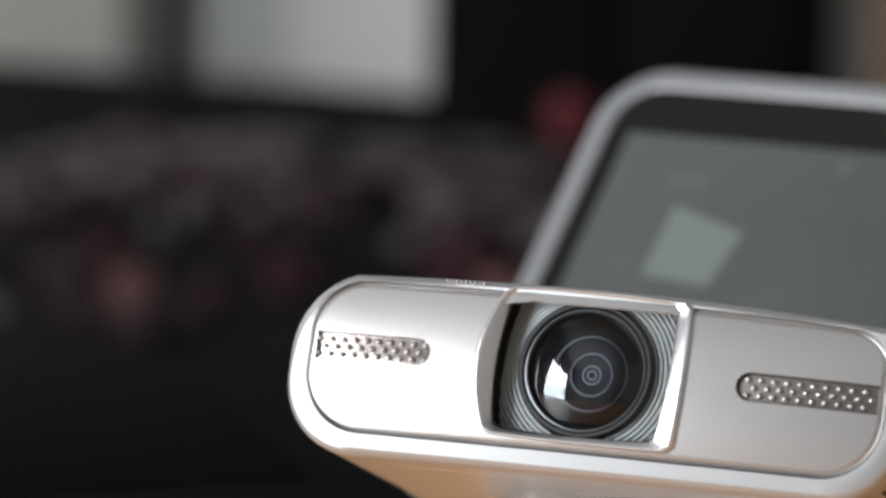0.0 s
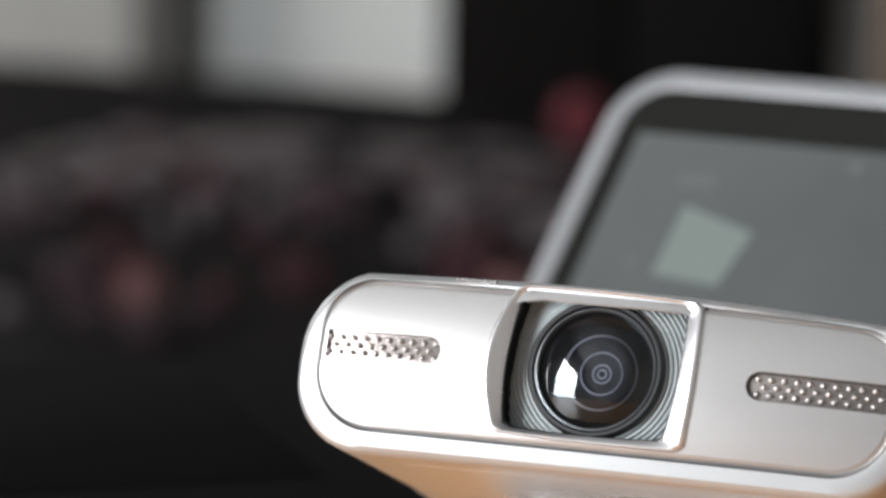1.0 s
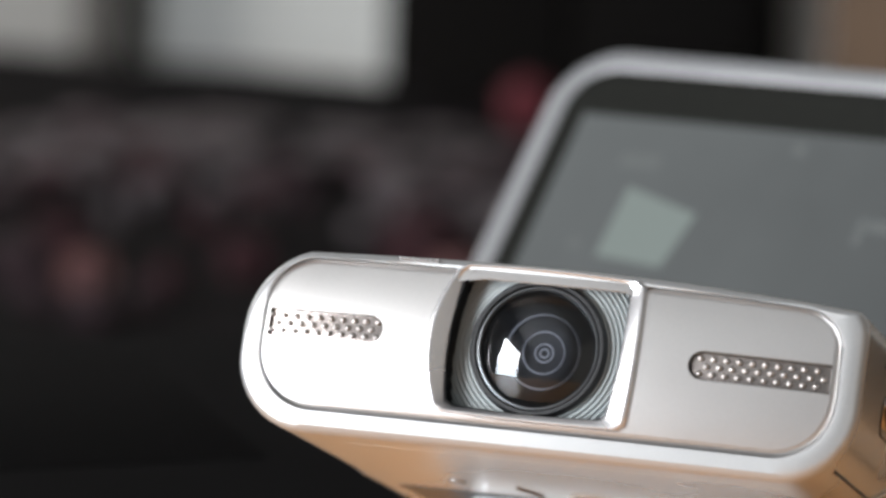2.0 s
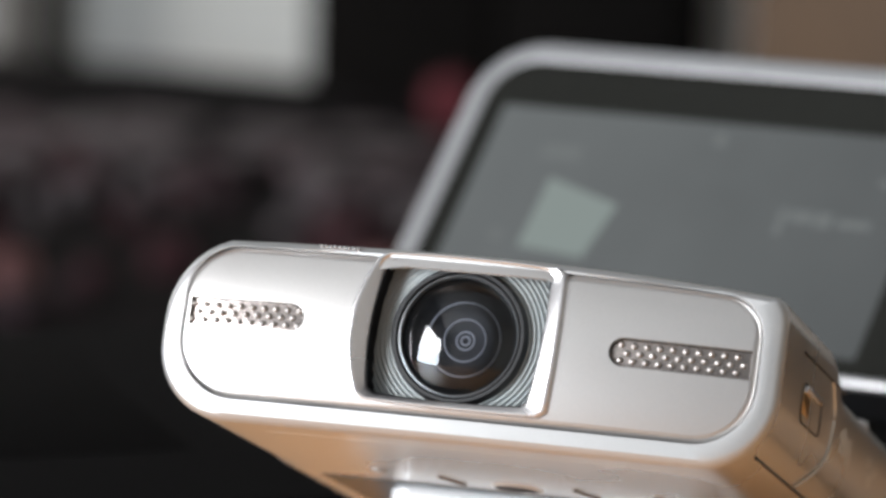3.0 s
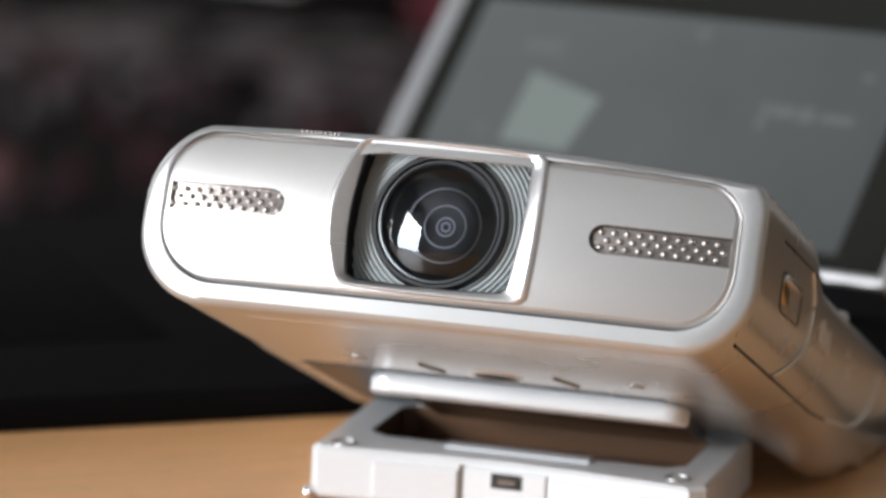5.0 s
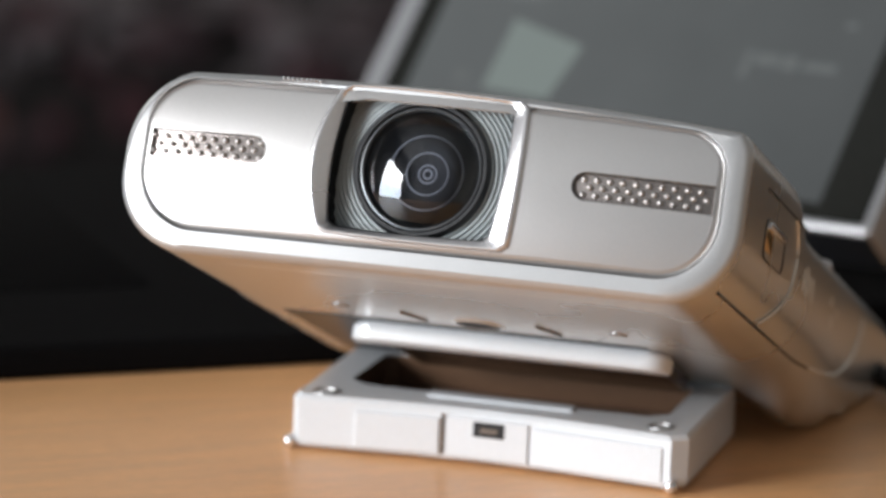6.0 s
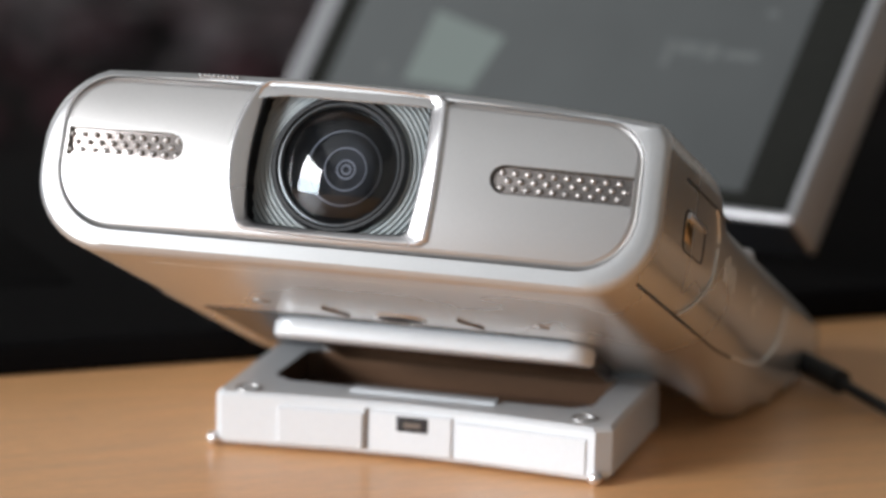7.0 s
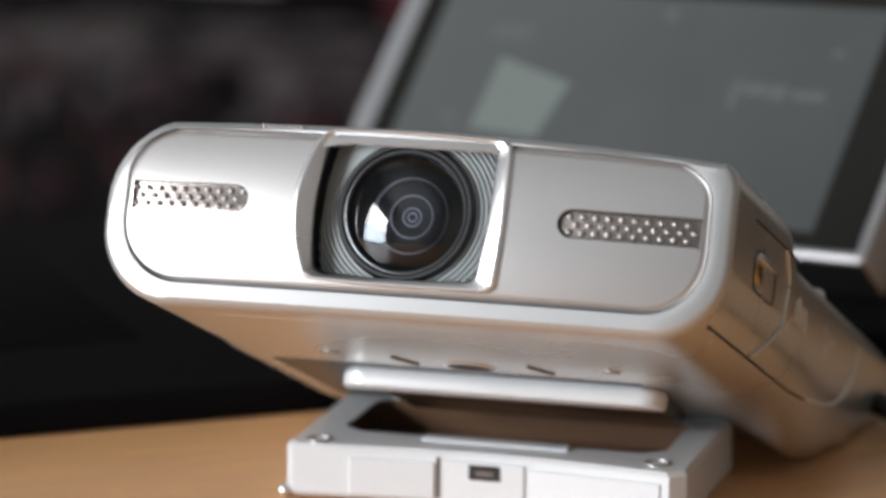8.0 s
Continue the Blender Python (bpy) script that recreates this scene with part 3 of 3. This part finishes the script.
def lens():
    cx, cz = -0.01, 0.10
    # concentric ridges funnelling towards the lens
    prof = []
    r, d = 0.80, 0.30
    while r < 1.62:
        k = (r - 0.80)
        base = 0.25 + 0.10 * k
        prof += [(r, base), (r + 0.008, base - 0.045), (r + 0.026, base - 0.045), (r + 0.034, base)]
        r += 0.052
    bm = lathe(prof, cx, cz, 96)
    for v in bm.verts:  # the ridges die out towards one corner
        x, z = v.co.x - cx, v.co.z - cz
        r = math.hypot(x, z)
        base = 0.25 + 0.10 * (r - 0.80)
        v.co.y = base + (v.co.y - base) * (0.3 + 0.7 * min(1, max(0, ((x - z) / r + 1.2) / 1.0)))
    for co, no in (((0, 0, 0.93), (0, 0, 1)), ((0, 0, -0.74), (0, 0, -1)), ((1.12, 0, 0), (1, 0, 0)), ((-1.05, 0, 0), (-1, 0, 0))):
        bmesh.ops.bisect_plane(bm, geom=bm.verts[:] + bm.edges[:] + bm.faces[:], plane_co=co, plane_no=no, clear_outer=True)
    part("ridged_surround", bm, RIDGE, projector, "grey plastic surround with concentric ridges", sharp=20)
    ring = part("lens_barrel", lathe([(0.82, 0.5), (0.80, 0.15), (0.77, 0.11), (0.735, 0.11), (0.72, 0.15), (0.715, 0.2), (0.68, 0.2)], cx, cz, 96), DARK, projector, "black lens barrel")
    part("retaining_ring", lathe([(0.715, 0.17), (0.705, 0.135), (0.69, 0.13), (0.68, 0.15), (0.674, 0.2)], cx, cz, 96), RING, ring, "thin silver ring")
    part("inner_cone", lathe([(0.70, 0.2), (0.66, 0.26), (0.50, 0.36), (0.3, 0.44), (0.002, 0.46)], cx, cz, 96), BORE, ring)
    for rr, dd, w in ((0.43, 0.375, 0.012), (0.245, 0.43, 0.011), (0.105, 0.45, 0.013), (0.05, 0.455, 0.014)):
        part("element_ring", lathe([(rr + w, dd + 0.004), (rr + w * 0.5, dd - 0.012), (rr - w * 0.5, dd - 0.012), (rr - w, dd + 0.004)], cx, cz, 72), INNER, ring)
    R, n = 0.67, 14
    big = 1.25
    prof = []
    for i in range(n + 1):
        r = max(0.0015, R * (1 - i / n))
        prof.append((r, 0.19 - (math.sqrt(big * big - r * r) - math.sqrt(big * big - R * R))))
    part("front_lens", lathe(prof, cx, cz, 96), LENS, ring, "domed coated glass front lens")


def side():
    xs = 3.745

    def on_side(y, z, r=0.82):
        """A point on the rounded flank."""
        t = max(0, min(1, (y - 5.3) / 1.9))
        low = -1.13 + r - (z / (1 + 0.38 * t * t * (3 - 2 * t)) if z < 0 else z)
        if y > 4 and z > 0.07:
            low, r = z - 0.07, 0.36
        return (xs - r + math.sqrt(max(0, r * r - low * low)) if low > 0 else xs) + 0.002, y, z
    # cover seam, door seam with its arc, socket, printed marks, button
    part("side_seam", box(xs - 0.02, xs + 0.004, 1.3, 4.05, 0.455, 0.485), DARK, projector)
    part("door_seam", tube([on_side(0.55 + 0.6 * i, -0.905) for i in range(10)], 0.018, 6), DARK, projector)
    arc = arc_points([(0, 5.95, -0.9), (0, 7.1, -0.80), (0, 8.0, -0.42), (0, 8.45, 0.0), (0, 8.5, 0.3)])
    part("door_edge", tube([on_side(p.y, p.z) for p in arc], 0.014, 6), LINE, projector, "pale curved seam line")
    arc = arc_points([(0, 3.2, 0.46), (0, 3.5, 0.15), (0, 3.4, -0.25), (0, 3.1, -0.6), (0, 2.75, -0.88)])
    part("panel_edge", tube([on_side(p.y, p.z) for p in arc], 0.016, 6), LINE, projector, "pale curved seam line")
    port = part("socket", loft([[(xs + 0.006, y, z) for y, z in outline(1.43, 2.67, -0.305, 0.165, (0.145,) * 4, 5)], [(xs + 0.006, y, z) for y, z in outline(1.46, 2.64, -0.29, 0.15, (0.14,) * 4, 5)],
                                [(xs - 0.16, y, z) for y, z in outline(1.46, 2.64, -0.29, 0.15, (0.14,) * 4, 5)]], False, True), SOCKET, projector, "recessed dark side socket")
    part("contact", box(xs - 0.16, xs + 0.0, 1.5, 1.95, -0.22, 0.08, 0.04), GOLD, port, "gold metal contact")
    part("contact", box(xs - 0.16, xs - 0.03, 2.0, 2.35, -0.25, 0.0, 0.03), GOLD, port, "gold metal contact")
    part("latch", box(xs - 0.1, xs + 0.03, 1.62, 2.6, 0.06, 0.15, 0.025), CHROME, port)
    for y, z, h in ((4.1, -0.1, 0.26), (4.3, -0.08, 0.34), (4.5, -0.1, 0.22), (4.72, -0.13, 0.30), (6.1, -0.02, 0.12), (6.2, -0.26, 0.16), (6.55, -0.1, 0.1)):
        part("printed_mark", box(xs - 0.005, xs + 0.003, y, y + 0.055, z - h / 2, z + h / 2), PRINT, projector, "pale printed mark")
    b = bmesh.new()
    bmesh.ops.create_uvsphere(b, u_segments=16, v_segments=10, radius=0.1)
    for v in b.verts:
        v.co = Vector((3.57 + v.co.x, 6.2 + v.co.y * 1.5, 0.41 + v.co.z))
    part("button", b, CHROME, projector, "small bright button on the edge")
    # focus wheel notch on the upper edge
    for i in range(9):
        x = -1.75 + i * 0.055
        part("wheel_rib", box(x, x + 0.035, -0.012, 0.06, 0.95, 0.985, 0.008, 1), CHROME, projector)


def underside():
    zb = -1.13
    hole = part("tripod_thread", lathe([(0.33, 0.0), (0.315, -0.02), (0.285, -0.02), (0.275, 0.0), (0.275, 0.1), (0.003, 0.1)], 0, 0, 32), SILVER, projector, "threaded tripod hole")
    hole.matrix_basis = placed(0.0, 3.55, zb, 90)
    # black disc laid over the underside for the darkness inside the hole
    part("thread_hole_shade", lathe([(0.28, -0.015), (0.002, -0.015)], 0, 0, 24), BORE, hole)
    for x, y in ((-1.62, 3.1), (1.82, 3.1)):
        s = part("screw", lathe([(0.12, 0.01), (0.11, -0.015), (0.05, -0.022), (0.002, -0.022)], 0, 0, 20), DULL, projector)
        s.matrix_basis = placed(x, y, zb, 90)
    for x in (-0.78, 0.9):
        s = part("clip", box(-0.014, 0.014, -0.28, 0.28, -0.025, 0.02, 0.008), GROOVE, projector)
        s.matrix_basis = placed(x, 3.4, zb, 0, 0, -22)
    part("mould_line", tube([(-2.3 + 0.4 * i, 0.62 + BEND * (-2.3 + 0.4 * i) ** 2, zb + 0.002) for i in range(14)], 0.004, 6), LINE, projector, "fine pale moulding line")
    # dark slab for the shade inside the recess into which the foot folds
    part("recess_shade", box(-2.62, 1.98, 4.0, 6.9, zb - 0.012, zb + 0.1, 0.005, 1), RECESS_SHADE, projector)
    # hinged plate that carries the foot
    loops = []
    for z, ins in ((zb - 0.01, 0.02), (zb - 0.04, 0.0), (zb - 0.07, -0.02), (zb - 0.20, -0.02), (zb - 0.235, -0.005), (zb - 0.25, 0.03)):
        loops.append([(x, y, z) for x, y in outline(-1.79 + ins, 2.2 - ins, 4.15 + ins, 4.5, (0.05, 0.05, 0.3, 0.3), 8)])
    part("hinge_plate", loft(loops), STAND, projector, "white silver hinge plate under the body")
    # added underside plate; its brown stands for the mirrored desk
    part("plate_cover", box(-1.35, 2.1, 4.4, 6.05, zb - 0.235, zb - 0.03, 0.02, 2), COVER, projector, "glossy cover under the hinge plate, browned like a reflected desk")


shell()
face()
lens()
side()
underside()


def foot():
    f = empty("fold_out_foot", placed(0, 0, 0), "silver plastic fold-out foot frame standing on the desk", "foot")
    zt = 0.70
    loops = []
    def sect(z, ins):
        pts = []
        # slightly waisted front edge, chamfered corners
        for x, y in ((-2.46, 0.14), (-2.36, 0.02), (-1.7, 0.09), (-0.9, 0.175), (0, 0.22), (0.9, 0.17), (1.7, 0.08), (2.36, 0.0), (2.54, 0.16), (2.54, 2.7), (2.4, 2.84), (-2.36, 2.84), (-2.5, 2.7)):
            pts.append((x - ins * (1 if x > 0 else -1) if abs(x) > 2 else x, y + ins * (1 if y < 1.4 else -1), z))
        return pts
    hole = [(-2.0, 1.05), (-1.75, 0.85), (-1.2, 0.84), (-0.8, 0.84), (0, 0.83), (0.8, 0.82), (1.85, 0.84), (2.08, 1.05), (2.08, 2.4), (1.9, 2.55), (0, 2.55), (-1.85, 2.55), (-2.0, 2.4)]
    bm = bmesh.new()
    outer = [sect(0.05, 0.03), sect(0.1, 0.0), sect(zt - 0.05, 0.0), sect(zt, 0.05)]
    order = [(x, y, zt) for x, y in hole]
    inner = [order, [(x, y, 0.3) for x, y in hole]]
    rows = [[bm.verts.new(p) for p in l] for l in outer + inner]
    for a, b in zip(rows, rows[1:]):
        for i in range(len(a)):
            j = (i + 1) % len(a)
            bm.faces.new((a[i], a[j], b[j], b[i]))
    bm.faces.new(rows[0])
    part("frame", bm, STAND, f, sharp=25)
    cup = lambda z: [(x * 0.992, y + (0.012 if y < 1.4 else -0.012), z) for x, y in hole]
    part("tray", loft([cup(0.69), cup(0.34), cup(0.31)], False, True), TRAY, f, "dark glossy tray sunk into the foot, browned like a reflected desk")
    p = part("front_plate", box(-0.53, 0.53, -0.02, 0.05, 0.1, 0.56, 0.012, 1), STAND, f)
    p.matrix_basis = placed(-1.12, 0.128, 0, 0, 0, 5.6)
    part("front_plate", box(-0.51, 0.535, 0.155, 0.24, 0.1, 0.60, 0.012, 1), STAND, f)
    p = part("front_plate", box(-0.84, 0.84, -0.02, 0.06, 0.1, 0.56, 0.012, 1), STAND, f)
    p.matrix_basis = placed(1.42, 0.086, 0, 0, 0, -5.2)
    part("slit", box(-0.567, -0.535, 0.15, 0.22, 0.12, 0.62), GROOVE, f)
    port = part("port", box(-0.16, 0.24, 0.145, 0.2, 0.38, 0.57, 0.01, 1), DARK, f, "small black port")
    part("tongue", box(-0.07, 0.15, 0.138, 0.16, 0.44, 0.5, 0.005, 1), GROOVE, port)
    part("lip", box(-0.9, 0.95, 0.62, 0.84, zt, zt + 0.03, 0.01, 1), STAND, f)
    for x, y in ((-2.1, 0.3), (2.12, 0.42)):
        s = part("screw", lathe([(0.17, 0.0), (0.165, -0.015), (0.13, -0.02), (0.12, 0.01), (0.06, 0.0), (0.002, 0.0)], 0, 0, 20), DULL, f)
        s.matrix_basis = placed(x, y, zt - 0.002, -90)
    for x, y in ((-2.46, 0.05), (2.38, -0.01), (-2.4, 2.7), (2.45, 2.7)):
        b = bmesh.new()
        bmesh.ops.create_uvsphere(b, u_segments=14, v_segments=8, radius=0.09)
        for v in b.verts:
            v.co = Vector((x + v.co.x, y + v.co.y, 0.09 + v.co.z))
        part("pad", b, CHROME, f)


foot()


# ---- the phone behind ----
def phone():
    p = empty("smartphone", placed(3.0, 8.86, 1.50), "silver framed smartphone with a lit grey display leaning back", "phone")
    p.matrix_basis = placed(3.0, 8.86, 1.50) @ pose(0, 0, 0, 0, 0, -19.26) @ pose(0, 0, 0, -42.23) @ pose(0, 0, 0, 0, -2.87, 0)
    W, H, T = 9.28, 5.42, 0.94
    def ring(y, ins):
        return [(x, y, z) for x, z in outline(-W + ins, 0 - ins, ins, H - ins, [max(0.03, r - ins) for r in (1.1, 1.1, 0.1, 0.1)], 10)]
    window = outline(-W + 0.37, -0.15, 0.14, H - 0.36, (0.75, 0.75, 0.05, 0.05), 10)
    part("shell", loft([[(x, 0.4, z) for x, z in window], [(x, 0.01, z) for x, z in window], [(x, 0, z) for x, z in outline(-W + 0.35, -0.13, 0.12, H - 0.34, (0.77, 0.77, 0.06, 0.06), 10)],
                        ring(0.0, 0.06), ring(0.02, 0.02), ring(0.06, 0), ring(T - 0.06, 0), ring(T, 0.06)], False, True), PHONE, p)
    front = part("front_glass", loft([[(x, 0.03, z) for x, z in outline(-W + 0.375, -0.155, 0.145, H - 0.365, (0.74, 0.74, 0.05, 0.05), 8)], [(x, 0.2, z) for x, z in outline(-W + 0.375, -0.155, 0.145, H - 0.365, (0.74, 0.74, 0.05, 0.05), 8)]]), FRONT, p, "black glass front")
    part("bottom_cap", box(-W + 0.08, -0.05, 0.07, T - 0.03, -0.015, 0.05, 0.01, 1), DARK, p, "black plastic lower edge")
    d = part("display", box(-8.52, -0.96, 0.022, 0.06, 0.42, 4.2), DISPLAY, front, "lit dark grey display")
    # pale reflection on the screen, drawn as a tilted glowing square
    bm = bmesh.new()
    q = [(-7.15, 2.95), (-5.8, 2.58), (-6.02, 1.6), (-7.2, 1.68)]
    for y in (0.014, 0.03):
        for x, z in q:
            bm.verts.new((x, y, z))
    bm.verts.ensure_lookup_table()
    bm.faces.new(bm.verts[:4])
    bm.faces.new(bm.verts[4:])
    for i in range(4):
        bm.faces.new((bm.verts[i], bm.verts[(i + 1) % 4], bm.verts[4 + (i + 1) % 4], bm.verts[4 + i]))
    part("reflected_patch", bm, REFLECTED_PATCH, d, "pale tilted patch of reflection drawn as a glowing square")
    for x0, x1, z0, z1 in ((-3.08, -2.95, 2.35, 2.82), (-2.9, -2.5, 2.6, 2.8), (-2.45, -2.2, 2.55, 2.8), (-2.1, -1.55, 2.58, 2.72), (-7.5, -6.8, 3.3, 3.55), (-4.65, -4.45, 3.8, 4.0), (-7.75, -7.55, 1.75, 1.95), (-1.68, -1.5, 3.36, 3.46)):
        part("screen_mark", box(x0, x1, 0.016, 0.03, z0, z1), MARK, d)
    e = empty("phone_easel", placed(-1.3, 13.9, 0.47, 0, 0, -18.87), "small black plastic easel holding up the phone", "easel")
    part("base", box(-1.6, 1.6, -1.6, 0.9, 0, 0.15, 0.04), DARK, e)
    bm = box(-1.2, 1.2, -0.1, 0.12, 0.0, 2.6, 0.04)
    ob = part("backrest", bm, DARK, e)
    ob.matrix_basis = placed(0, -0.6, 0.1, -41.8)


phone()


def power_cable():
    c = empty("power_cable", placed(3.95, 5.7, 0.24), "black power cable plugged into the projector", "cable")
    part("plug", tube([(-0.35, 0.45, 0.02), (-0.3, 0.38, 0.02), (0.35, -0.3, -0.02), (0.45, -0.4, -0.03)], 0.16, 14), CABLE, c, "black rubber plug")
    part("cord", tube(arc_points([(0.4, -0.36, -0.03), (1.0, -1.0, -0.1), (1.9, -2.0, -0.15), (3.6, -3.4, -0.16), (6.5, -5.2, -0.16), (11, -6.5, -0.16)]), 0.08, 10), CABLE, c)


power_cable()
